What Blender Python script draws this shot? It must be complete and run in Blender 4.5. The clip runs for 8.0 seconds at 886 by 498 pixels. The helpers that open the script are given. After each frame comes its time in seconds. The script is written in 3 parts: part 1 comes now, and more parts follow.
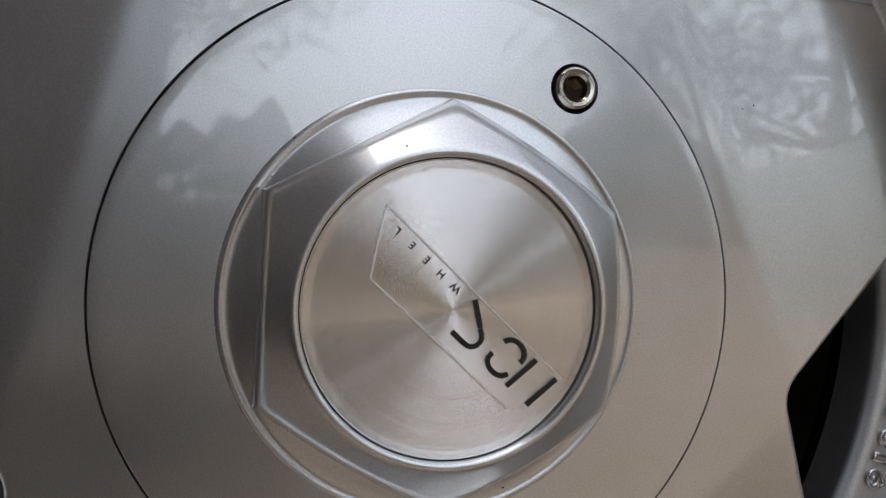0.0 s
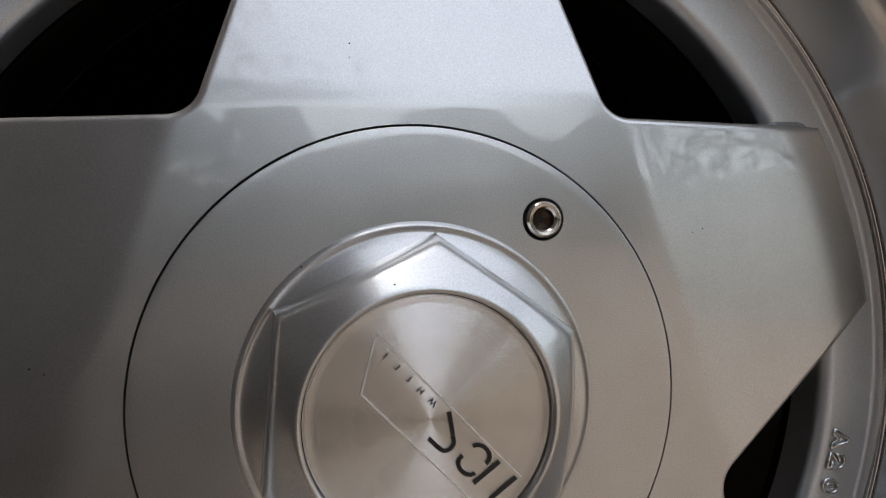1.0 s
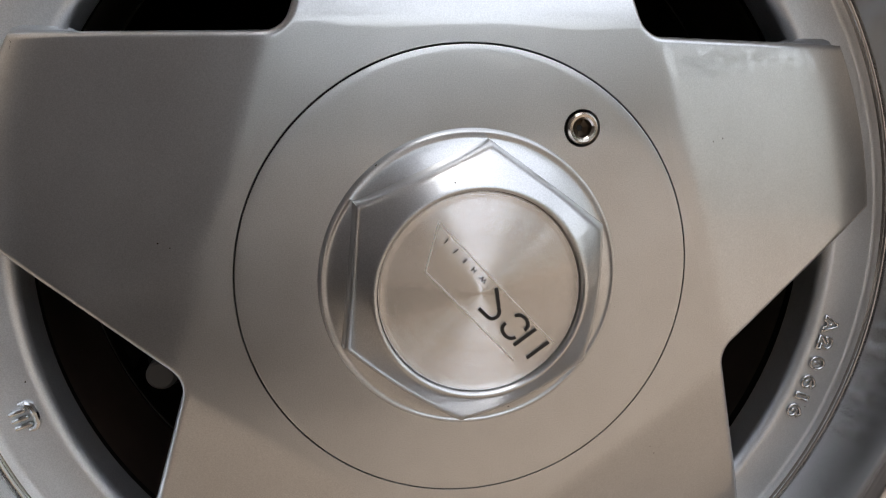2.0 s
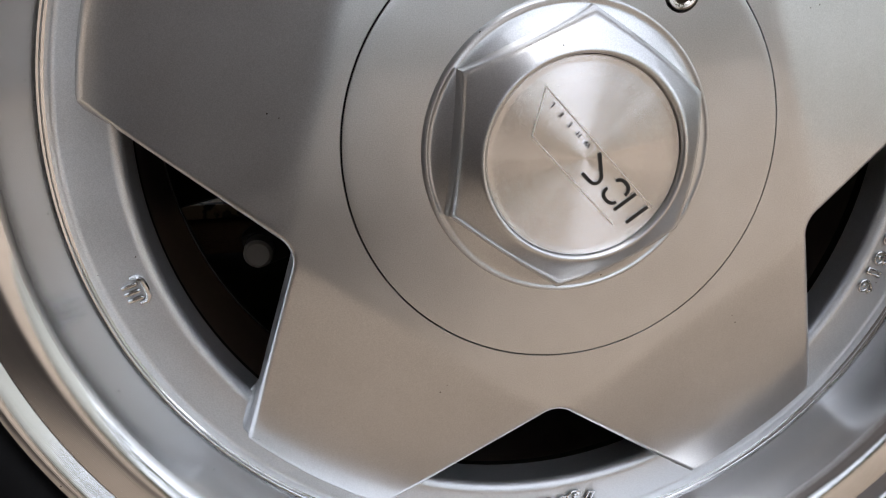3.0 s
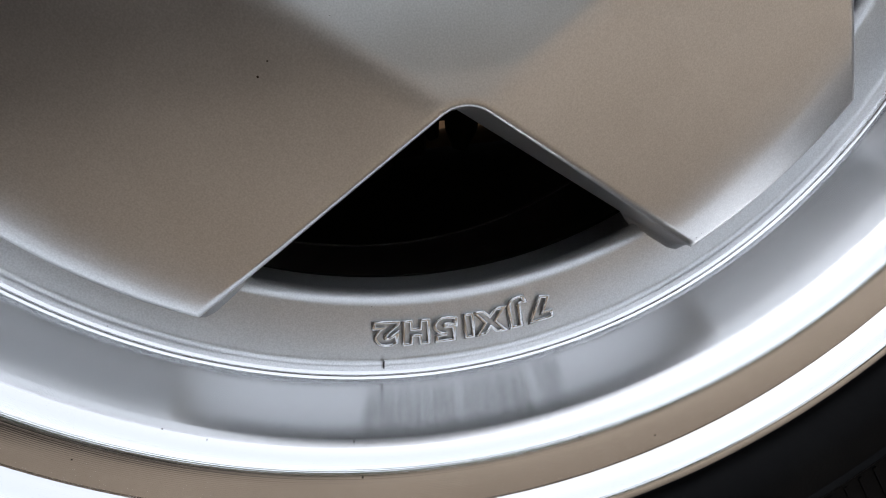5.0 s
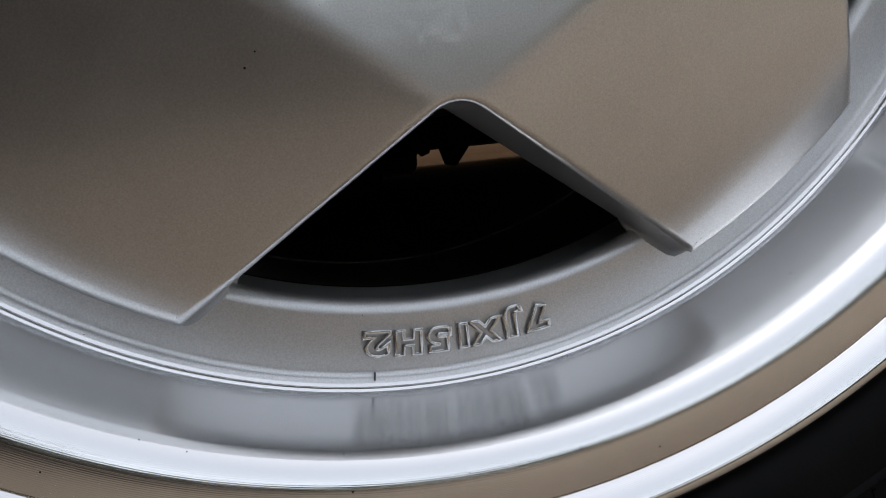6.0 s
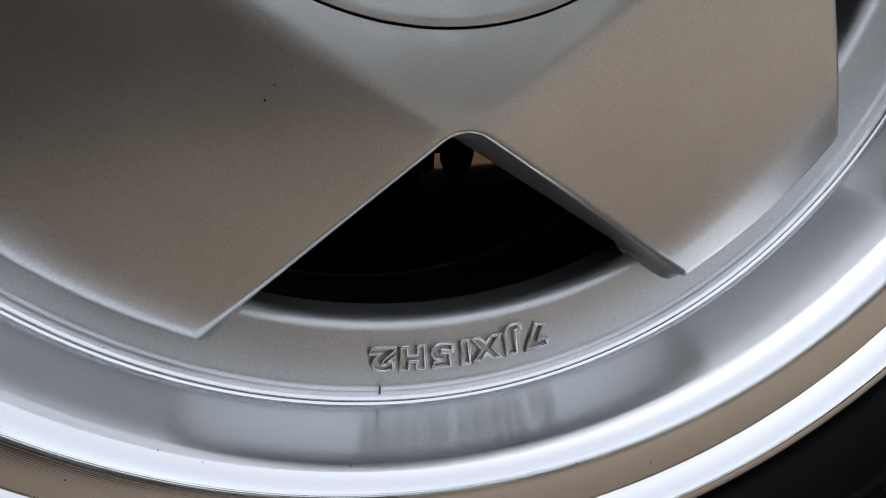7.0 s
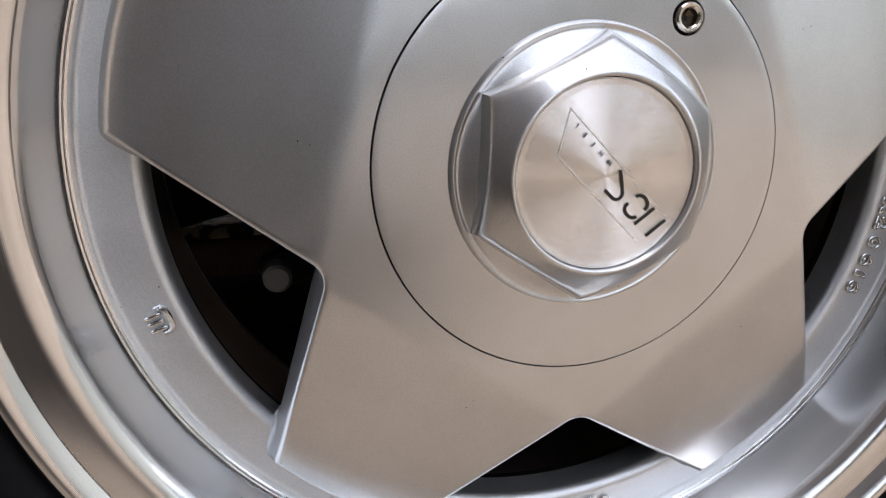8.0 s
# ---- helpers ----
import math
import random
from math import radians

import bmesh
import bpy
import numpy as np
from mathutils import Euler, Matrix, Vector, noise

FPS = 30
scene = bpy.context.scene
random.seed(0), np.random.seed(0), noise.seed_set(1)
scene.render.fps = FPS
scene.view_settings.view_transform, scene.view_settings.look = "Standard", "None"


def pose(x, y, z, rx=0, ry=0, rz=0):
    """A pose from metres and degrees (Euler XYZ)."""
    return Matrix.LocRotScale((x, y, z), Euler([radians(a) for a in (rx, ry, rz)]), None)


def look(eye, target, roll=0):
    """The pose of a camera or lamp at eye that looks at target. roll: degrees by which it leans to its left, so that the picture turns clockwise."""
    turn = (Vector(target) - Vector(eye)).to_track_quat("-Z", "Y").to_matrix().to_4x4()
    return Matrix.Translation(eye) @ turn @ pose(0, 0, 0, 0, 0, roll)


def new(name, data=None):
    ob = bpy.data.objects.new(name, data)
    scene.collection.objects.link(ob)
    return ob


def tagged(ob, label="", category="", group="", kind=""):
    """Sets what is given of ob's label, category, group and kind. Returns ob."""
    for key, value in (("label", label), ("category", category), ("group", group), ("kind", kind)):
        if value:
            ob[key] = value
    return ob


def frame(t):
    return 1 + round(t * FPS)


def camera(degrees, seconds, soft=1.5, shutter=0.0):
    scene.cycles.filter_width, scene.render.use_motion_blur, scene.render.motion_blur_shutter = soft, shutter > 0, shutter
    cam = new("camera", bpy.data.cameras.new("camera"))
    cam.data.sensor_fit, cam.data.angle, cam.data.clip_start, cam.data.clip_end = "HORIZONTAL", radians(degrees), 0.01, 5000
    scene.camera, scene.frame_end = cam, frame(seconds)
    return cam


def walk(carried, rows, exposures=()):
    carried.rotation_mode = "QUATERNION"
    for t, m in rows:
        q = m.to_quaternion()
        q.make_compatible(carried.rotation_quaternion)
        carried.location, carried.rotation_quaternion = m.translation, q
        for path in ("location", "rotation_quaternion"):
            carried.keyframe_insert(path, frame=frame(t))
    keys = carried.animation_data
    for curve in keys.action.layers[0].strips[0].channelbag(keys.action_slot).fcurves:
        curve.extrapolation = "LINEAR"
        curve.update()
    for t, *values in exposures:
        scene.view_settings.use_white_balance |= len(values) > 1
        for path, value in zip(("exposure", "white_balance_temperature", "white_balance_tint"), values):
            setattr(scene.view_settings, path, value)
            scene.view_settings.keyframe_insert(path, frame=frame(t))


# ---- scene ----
WZ = 0.281          # height of the axle over the ground
cam = camera(65.0, 8.0, soft=1.1)
walk(cam, [
    (0.0, pose(-0.0334, -0.1613, 0.2981, 88.50, 2.66, -12.30)),
    (0.5, pose(-0.0289, -0.1706, 0.3137, 90.20, 2.39, -12.36)),
    (1.0, pose(-0.0312, -0.1900, 0.3325, 87.60, 1.20, -11.50)),
    (1.5, pose(-0.0440, -0.2107, 0.3336, 83.46, 1.21, -10.92)),
    (1.7, pose(-0.0433, -0.2163, 0.3396, 80.85, 0.41, -10.16)),
    (2.8, pose(-0.0709, -0.2334, 0.3309, 74.77, 0.67, -7.45)),
    (3.0, pose(-0.0778, -0.2299, 0.3200, 72.87, 0.83, -8.47)),
    (3.5, pose(-0.0767, -0.2270, 0.2926, 71.05, 1.14, -10.66)),
    (4.0, pose(-0.0627, -0.2046, 0.2458, 71.58, 1.85, -11.59)),
    (4.5, pose(-0.0428, -0.1713, 0.2086, 75.62, 3.97, -12.83)),
    (4.7, pose(-0.0410, -0.1610, 0.1996, 74.18, 4.45, -12.56)),
    (5.8, pose(-0.0385, -0.1526, 0.1832, 76.39, 4.61, -12.62)),
    (6.0, pose(-0.0408, -0.1518, 0.1809, 77.42, 4.58, -13.47)),
    (6.5, pose(-0.0404, -0.1524, 0.1800, 77.07, 4.35, -13.23)),
    (7.0, pose(-0.0441, -0.1584, 0.1883, 77.51, 3.53, -13.52)),
    (7.5, pose(-0.0689, -0.1893, 0.2381, 76.40, 3.46, -12.71)),
    (8.0, pose(-0.1045, -0.2305, 0.3240, 73.96, 1.75, -12.80)),
], exposures=[
    (0.0, 1.47, 6380, 10), (0.5, 1.40, 6430, 10), (1.0, 1.46, 6430, 10), (1.7, 1.80, 6560, 10), (2.8, 2.04, 6440, 11), (3.5, 2.05, 6420, 10), (4.0, 1.89, 6390, 9), (4.7, 1.72, 6390, 9),
    (5.8, 1.15, 6460, 9), (6.5, 1.10, 6460, 9), (7.0, 1.25, 6390, 9), (7.5, 1.52, 6390, 10), (8.0, 2.13, 6380, 13)])

# ---- world and sun ----
SUN_EL, SUN_AZ = 73.0, -74.0     # azimuth from +y towards +x; the wheel's face is in the shade
world = bpy.data.worlds.new("sky")
scene.world = world
world.use_nodes = True
wn = world.node_tree.nodes
wl = world.node_tree.links
sky = wn.new("ShaderNodeTexSky")
sky.sky_type = "NISHITA"
sky.sun_disc = False
sky.sun_elevation = radians(SUN_EL)
sky.sun_rotation = radians(SUN_AZ)
sky.air_density, sky.dust_density, sky.ozone_density = 1.0, 2.4, 1.0
haze = wn.new("ShaderNodeHueSaturation")      # thin white haze over the blue
haze.inputs["Saturation"].default_value = 0.3
wl.new(sky.outputs[0], haze.inputs["Color"])
wl.new(haze.outputs[0], wn["Background"].inputs[0])
wn["Background"].inputs[1].default_value = 0.15
sun_data = bpy.data.lights.new("sun", "SUN")
sun_data.energy, sun_data.angle, sun_data.color = 1.0, radians(0.5), (1.0, 0.93, 0.84)
sun = new("sun", sun_data)
sun_to = Vector((math.sin(radians(SUN_AZ)) * math.cos(radians(SUN_EL)), math.cos(radians(SUN_AZ)) * math.cos(radians(SUN_EL)), math.sin(radians(SUN_EL))))
sun.matrix_world = look(sun_to * 20, (0, 0, 0))


# ---- materials ----
def material(name, base, rough=0.5, metal=0.0, coat=0.0, coat_rough=0.05, aniso=0.0, spec=0.5):
    m = bpy.data.materials.new(name)
    m.use_nodes = True
    b = m.node_tree.nodes["Principled BSDF"]
    b.inputs["Base Color"].default_value = (*base, 1)
    b.inputs["Roughness"].default_value = rough
    b.inputs["Metallic"].default_value = metal
    b.inputs["Coat Weight"].default_value = coat
    b.inputs["Coat Roughness"].default_value = coat_rough
    b.inputs["Specular IOR Level"].default_value = spec
    if aniso:
        b.inputs["Anisotropic"].default_value = aniso
        t = m.node_tree.nodes.new("ShaderNodeTangent")
        t.direction_type, t.axis = "RADIAL", "Y"
        b.inputs["Anisotropic Rotation"].default_value = 0.25     # grooves run round the axis
        m.node_tree.links.new(t.outputs[0], b.inputs["Tangent"])
    return m


def noise_node(m, scale, detail=3.0, rough=0.6, vector=None):
    n = m.node_tree.nodes.new("ShaderNodeTexNoise")
    n.inputs["Scale"].default_value = scale
    n.inputs["Detail"].default_value = detail
    n.inputs["Roughness"].default_value = rough
    if vector is None:
        c = m.node_tree.nodes.new("ShaderNodeTexCoord")
        vector = c.outputs["Object"]
    m.node_tree.links.new(vector, n.inputs["Vector"])
    return n


def ramp(m, source, stops):
    r = m.node_tree.nodes.new("ShaderNodeValToRGB")
    e = r.color_ramp.elements
    while len(e) < len(stops):
        e.new(0.5)
    for k, (p, c) in enumerate(stops):
        e[k].position = p
        e[k].color = (*c, 1) if len(c) == 3 else c
    m.node_tree.links.new(source, r.inputs[0])
    return r


def math_node(m, op, a, b=None):
    n = m.node_tree.nodes.new("ShaderNodeMath")
    n.operation = op
    for k, v in enumerate((a, b)):
        if v is None:
            continue
        if isinstance(v, (int, float)):
            n.inputs[k].default_value = v
        else:
            m.node_tree.links.new(v, n.inputs[k])
    return n.outputs[0]


def bump(m, height, strength, distance, chain=None):
    n = m.node_tree.nodes.new("ShaderNodeBump")
    n.inputs["Strength"].default_value = strength
    n.inputs["Distance"].default_value = distance
    m.node_tree.links.new(height, n.inputs["Height"])
    if chain is not None:
        m.node_tree.links.new(chain, n.inputs["Normal"])
    return n.outputs[0]


def bsdf(m):
    return m.node_tree.nodes["Principled BSDF"]


def specks(m, scale, size, share):
    """1 inside rare small round specks, else 0."""
    tc = m.node_tree.nodes.new("ShaderNodeTexCoord")
    v = m.node_tree.nodes.new("ShaderNodeTexVoronoi")
    v.inputs["Scale"].default_value = scale
    m.node_tree.links.new(tc.outputs["Object"], v.inputs["Vector"])
    sep = m.node_tree.nodes.new("ShaderNodeSeparateColor")
    m.node_tree.links.new(v.outputs["Color"], sep.inputs[0])
    chosen = math_node(m, "GREATER_THAN", sep.outputs[0], 1.0 - share)
    near = math_node(m, "LESS_THAN", v.outputs["Distance"], math_node(m, "MULTIPLY", sep.outputs[1], size))
    return math_node(m, "MULTIPLY", chosen, near)


def mixed_colour(m, factor, a, b):
    n = m.node_tree.nodes.new("ShaderNodeMix")
    n.data_type = "RGBA"
    m.node_tree.links.new(factor, n.inputs["Factor"])
    for sock, v in (("A", a), ("B", b)):
        q = [k for k in n.inputs if k.name == sock and k.type == "RGBA"][0]
        if isinstance(v, tuple):
            q.default_value = (*v, 1)
        else:
            m.node_tree.links.new(v, q)
    return [k for k in n.outputs if k.type == "RGBA"][0]


def silver(name, base, rough, coat, grain, metal=1.0):
    """Metallic silver lacquer with flake grain, faint clouds of dust and rare specks of dirt."""
    m = material(name, base, rough, metal, coat, 0.035)
    b, lk = bsdf(m), m.node_tree.links
    b.inputs["Coat IOR"].default_value = 1.85
    flake = noise_node(m, 2300, 0.5)
    cloud = noise_node(m, 28, 4.0)
    dark = tuple(c * 0.88 for c in base)
    lite = tuple(min(1, c * 1.08) for c in base)
    blend = math_node(m, "ADD", math_node(m, "MULTIPLY", flake.outputs[0], 0.6), math_node(m, "MULTIPLY", cloud.outputs[0], 0.4))
    tone = ramp(m, blend, [(0.34, dark), (0.66, lite)]).outputs[0]
    lk.new(mixed_colour(m, specks(m, 130, 0.05, 0.25), tone, (0.06, 0.05, 0.04)), b.inputs["Base Color"])
    lk.new(ramp(m, cloud.outputs[0], [(0.3, (rough * 0.92,) * 3), (0.75, (rough * 1.12,) * 3)]).outputs[0], b.inputs["Roughness"])
    lk.new(bump(m, flake.outputs[0], grain, 0.0004), b.inputs["Normal"])
    return m


def turned(name, base, rough, pitch, depth, aniso, outside=0.0, dirt=0.06):
    """Lathe-turned bright aluminium: fine rings round the wheel's axis."""
    m = material(name, base, rough, 1.0, 0.0, 0.0, aniso)
    b, lk = bsdf(m), m.node_tree.links
    tc = m.node_tree.nodes.new("ShaderNodeTexCoord")
    sep = m.node_tree.nodes.new("ShaderNodeSeparateXYZ")
    lk.new(tc.outputs["Object"], sep.inputs[0])
    x2 = math_node(m, "MULTIPLY", sep.outputs[0], sep.outputs[0])
    z2 = math_node(m, "MULTIPLY", sep.outputs[2], sep.outputs[2])
    rad = math_node(m, "SQRT", math_node(m, "ADD", x2, z2))
    along = math_node(m, "SUBTRACT", rad, math_node(m, "MULTIPLY", sep.outputs[1], 0.6))
    rings = math_node(m, "SINE", math_node(m, "MULTIPLY", along, 6.2832 / pitch))
    comb = m.node_tree.nodes.new("ShaderNodeCombineXYZ")
    lk.new(along, comb.inputs[0])
    uneven = noise_node(m, 1800, 2.0, 0.6, comb.outputs[0])
    h = math_node(m, "ADD", math_node(m, "MULTIPLY", rings, 0.5), uneven.outputs[0])
    h = math_node(m, "MULTIPLY", h, math_node(m, "GREATER_THAN", rad, outside))
    lk.new(mixed_colour(m, specks(m, 180, dirt, 0.45), base, (0.05, 0.045, 0.04)), b.inputs["Base Color"])
    if depth <= 0:
        return m
    lk.new(bump(m, h, depth, 0.0002), b.inputs["Normal"])
    haze_tex = noise_node(m, 45, 5.0)
    lk.new(ramp(m, haze_tex.outputs[0], [(0.35, (rough * 0.8,) * 3), (0.75, (rough * 1.35,) * 3)]).outputs[0], b.inputs["Roughness"])
    return m



def spun(name, base, rough, spread):
    """Disc faced on a lathe: each hair-fine ring leans its own way, so that light fans out from the middle."""
    m = material(name, base, rough, 1.0, 0.0, 0.0, 1.0)
    lk, nodes = m.node_tree.links, m.node_tree.nodes

    def vector(op, a, b=None):
        n = nodes.new("ShaderNodeVectorMath")
        n.operation = op
        for k, v in enumerate((a, b)):
            if isinstance(v, tuple):
                n.inputs[k].default_value = v
            elif v is not None:
                lk.new(v, n.inputs[k])
        return n

    flat = vector("MULTIPLY", nodes.new("ShaderNodeTexCoord").outputs["Object"], (1, 0, 1)).outputs[0]
    comb = nodes.new("ShaderNodeCombineXYZ")
    lk.new(vector("LENGTH", flat).outputs["Value"], comb.inputs[0])
    ring = noise_node(m, 60000, 0.0, 0.5, comb.outputs[0])
    lean = math_node(m, "MULTIPLY", math_node(m, "SUBTRACT", ring.outputs[0], 0.5), spread)
    tilt = vector("SCALE", vector("NORMALIZE", flat).outputs[0])
    lk.new(lean, tilt.inputs["Scale"])
    both = vector("ADD", nodes.new("ShaderNodeNewGeometry").outputs["Normal"], tilt.outputs[0]).outputs[0]
    lk.new(vector("NORMALIZE", both).outputs[0], bsdf(m).inputs["Normal"])
    return m


M_PAINT = silver("silver_lacquer", (0.62, 0.622, 0.62), 0.305, 0.9, 0.018)
M_FLANGE = silver("silver_cast", (0.68, 0.69, 0.70), 0.42, 0.05, 0.05, 0.9)
# rougher cast flanks, their base also darkened for the shade on them
M_FLANK = silver("silver_flank_shaded", (0.44, 0.45, 0.46), 0.42, 0.0, 0.05, 0.75)
M_LETTER = silver("cast_letter_lacquer", (0.66, 0.665, 0.67), 0.14, 0.3, 0.03)
M_LIP = turned("polished_lip", (0.75, 0.75, 0.755), 0.10, 0.00048, 0.055, 0.5, 0.1862)
M_WALL = turned("satin_dish", (0.87, 0.875, 0.88), 0.23, 0.00060, 0.0, 0.9, 1.0, 0.07)
M_BADGE = spun("spun_aluminium", (0.84, 0.83, 0.82), 0.20, 2.7)
M_CHROME = material("screw_steel", (0.62, 0.57, 0.51), 0.18, 1.0)
M_SOCKET = material("dark_socket_steel", (0.19, 0.15, 0.11), 0.35, 0.9)
# near-black floor colour that stands in for shade deep in the gaps
M_GAP = material("gap_shade_black", (0.03, 0.03, 0.03), 0.7)
M_INK = material("black_ink", (0.012, 0.012, 0.012), 0.35)
M_LINE = material("etched_line", (0.85, 0.84, 0.82), 0.35, 0.8)
M_BARREL = material("barrel_dark_brown", (0.03, 0.03, 0.03), 0.34, 0.0, spec=0.7)
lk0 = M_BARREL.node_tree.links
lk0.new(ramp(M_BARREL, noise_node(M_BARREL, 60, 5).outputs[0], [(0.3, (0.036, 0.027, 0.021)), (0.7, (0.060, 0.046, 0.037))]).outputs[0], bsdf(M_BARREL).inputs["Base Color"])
# near-black base carries the shade behind the wheel and under the car
M_DARK = material("shade_black", (0.018, 0.016, 0.015), 0.85, spec=0.1)
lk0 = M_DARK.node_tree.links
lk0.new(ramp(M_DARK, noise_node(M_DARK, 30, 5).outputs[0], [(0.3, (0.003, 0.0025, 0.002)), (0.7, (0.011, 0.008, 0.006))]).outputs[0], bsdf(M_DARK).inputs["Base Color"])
M_BOLT = material("zinc_bolt", (0.075, 0.066, 0.057), 0.6, 0.3)
M_RED = material("red_dot_paint", (0.11, 0.012, 0.008), 0.8, spec=0.2)

M_TYRE = material("tyre_rubber", (0.008, 0.008, 0.009), 0.5, spec=0.06)
lk0 = M_TYRE.node_tree.links
lk0.new(ramp(M_TYRE, noise_node(M_TYRE, 40, 5).outputs[0], [(0.3, (0.0035, 0.0036, 0.0042)), (0.75, (0.007, 0.007, 0.0072))]).outputs[0], bsdf(M_TYRE).inputs["Base Color"])
lk0.new(bump(M_TYRE, noise_node(M_TYRE, 900, 3).outputs[0], 0.25, 0.0004), bsdf(M_TYRE).inputs["Normal"])

# bare trodden earth with one patch darkened as shade, dry pale cracks further off
M_EARTH = material("trodden_earth", (0.2, 0.15, 0.1), 0.95, spec=0.0)
lk0 = M_EARTH.node_tree.links
patch = noise_node(M_EARTH, 1.3, 6)
grit = noise_node(M_EARTH, 160, 4)
mixg = math_node(M_EARTH, "ADD", math_node(M_EARTH, "MULTIPLY", patch.outputs[0], 0.55), math_node(M_EARTH, "MULTIPLY", grit.outputs[0], 0.45))
dry = ramp(M_EARTH, mixg, [(0.3, (0.116, 0.094, 0.075)), (0.5, (0.210, 0.175, 0.142)), (0.7, (0.313, 0.266, 0.221))]).outputs[0]
shaded_earth = ramp(M_EARTH, mixg, [(0.3, (0.022, 0.018, 0.015)), (0.7, (0.055, 0.045, 0.037))]).outputs[0]
# dark stretch by the yard wall, painted to dim the metal's reflections, ragged edge
tce = M_EARTH.node_tree.nodes.new("ShaderNodeTexCoord")
mpe = M_EARTH.node_tree.nodes.new("ShaderNodeMapping")
mpe.inputs["Location"].default_value = (0.62, 0.855, 0.0)
mpe.inputs["Scale"].default_value = (0.80, 0.90, 1.0)
lk0.new(tce.outputs["Object"], mpe.inputs[0])
lng = M_EARTH.node_tree.nodes.new("ShaderNodeVectorMath")
lng.operation = "LENGTH"
lk0.new(mpe.outputs[0], lng.inputs[0])
ragged = math_node(M_EARTH, "ADD", lng.outputs["Value"], math_node(M_EARTH, "MULTIPLY", math_node(M_EARTH, "SUBTRACT", patch.outputs[0], 0.5), 0.5))
shade_mask = ramp(M_EARTH, ragged, [(0.45, (1, 1, 1)), (0.95, (0, 0, 0))]).outputs[0]
# redder loam on the far side of the car
red = ramp(M_EARTH, mixg, [(0.3, (0.022, 0.013, 0.007)), (0.7, (0.065, 0.040, 0.024))]).outputs[0]
sepe = M_EARTH.node_tree.nodes.new("ShaderNodeSeparateXYZ")
lk0.new(tce.outputs["Object"], sepe.inputs[0])
beyond = ramp(M_EARTH, math_node(M_EARTH, "ADD", sepe.outputs[1], math_node(M_EARTH, "MULTIPLY", patch.outputs[0], 0.6)), [(0.0, (0, 0, 0)), (1.0, (1, 1, 1))]).outputs[0]
loam = mixed_colour(M_EARTH, beyond, dry, red)
lk0.new(mixed_colour(M_EARTH, shade_mask, loam, shaded_earth), bsdf(M_EARTH).inputs["Base Color"])
lk0.new(bump(M_EARTH, grit.outputs[0], 0.6, 0.006), bsdf(M_EARTH).inputs["Normal"])

M_SLAB = material("pale_cracked_paving", (0.5, 0.43, 0.34), 0.85, spec=0.25)
lk0 = M_SLAB.node_tree.links
tcs = M_SLAB.node_tree.nodes.new("ShaderNodeTexCoord")
mps = M_SLAB.node_tree.nodes.new("ShaderNodeMapping")
mps.inputs["Scale"].default_value = (4.5, 9.0, 5.0)
lk0.new(tcs.outputs["Object"], mps.inputs[0])
warp = noise_node(M_SLAB, 2.2, 4, 0.6, mps.outputs[0])
addv = M_SLAB.node_tree.nodes.new("ShaderNodeVectorMath")
addv.operation = "ADD"
lk0.new(mps.outputs[0], addv.inputs[0])
lk0.new(warp.outputs["Color"], addv.inputs[1])
vor = M_SLAB.node_tree.nodes.new("ShaderNodeTexVoronoi")
vor.feature = "DISTANCE_TO_EDGE"
vor.inputs["Scale"].default_value = 1.0
lk0.new(addv.outputs[0], vor.inputs["Vector"])
lk0.new(ramp(M_SLAB, vor.outputs["Distance"], [(0.0, (0.020, 0.014, 0.010)), (0.035, (0.035, 0.025, 0.017)), (0.06, (0.18, 0.125, 0.080)), (0.4, (0.245, 0.178, 0.118))]).outputs[0], bsdf(M_SLAB).inputs["Base Color"])
lk0.new(bump(M_SLAB, vor.outputs["Distance"], 0.5, 0.01), bsdf(M_SLAB).inputs["Normal"])

M_PEBBLE = material("grey_brown_grit", (0.2, 0.17, 0.14), 0.85)
lk0 = M_PEBBLE.node_tree.links
geo = M_PEBBLE.node_tree.nodes.new("ShaderNodeNewGeometry")
lk0.new(ramp(M_PEBBLE, geo.outputs["Random Per Island"], [(0.0, (0.08, 0.065, 0.05)), (0.5, (0.22, 0.18, 0.145)), (1.0, (0.42, 0.37, 0.31))]).outputs[0], bsdf(M_PEBBLE).inputs["Base Color"])
M_BARK = material("tree_bark", (0.10, 0.075, 0.055), 0.9)
lk0 = M_BARK.node_tree.links
lk0.new(ramp(M_BARK, noise_node(M_BARK, 14, 6).outputs[0], [(0.3, (0.05, 0.038, 0.028)), (0.7, (0.16, 0.125, 0.095))]).outputs[0], bsdf(M_BARK).inputs["Base Color"])
M_LEAF = material("tree_leaves", (0.06, 0.08, 0.03), 0.6)
lk0 = M_LEAF.node_tree.links
geo = M_LEAF.node_tree.nodes.new("ShaderNodeNewGeometry")
lk0.new(ramp(M_LEAF, geo.outputs["Random Per Island"], [(0.0, (0.03, 0.042, 0.018)), (1.0, (0.085, 0.095, 0.04))]).outputs[0], bsdf(M_LEAF).inputs["Base Color"])


# ---- builders ----
def finish(bm, name, mat, angle=35.0):
    bmesh.ops.recalc_face_normals(bm, faces=bm.faces)
    me = bpy.data.meshes.new(name)
    bm.to_mesh(me)
    bm.free()
    me.materials.append(mat)
    for p in me.polygons:
        p.use_smooth = True
    me.set_sharp_from_angle(angle=radians(angle))
    return me


def part(name, bm, mat, parent, label="", angle=35.0):
    ob = new(name, finish(bm, name, mat, angle))
    ob.parent = parent
    if label:
        tagged(ob, label)
    return ob


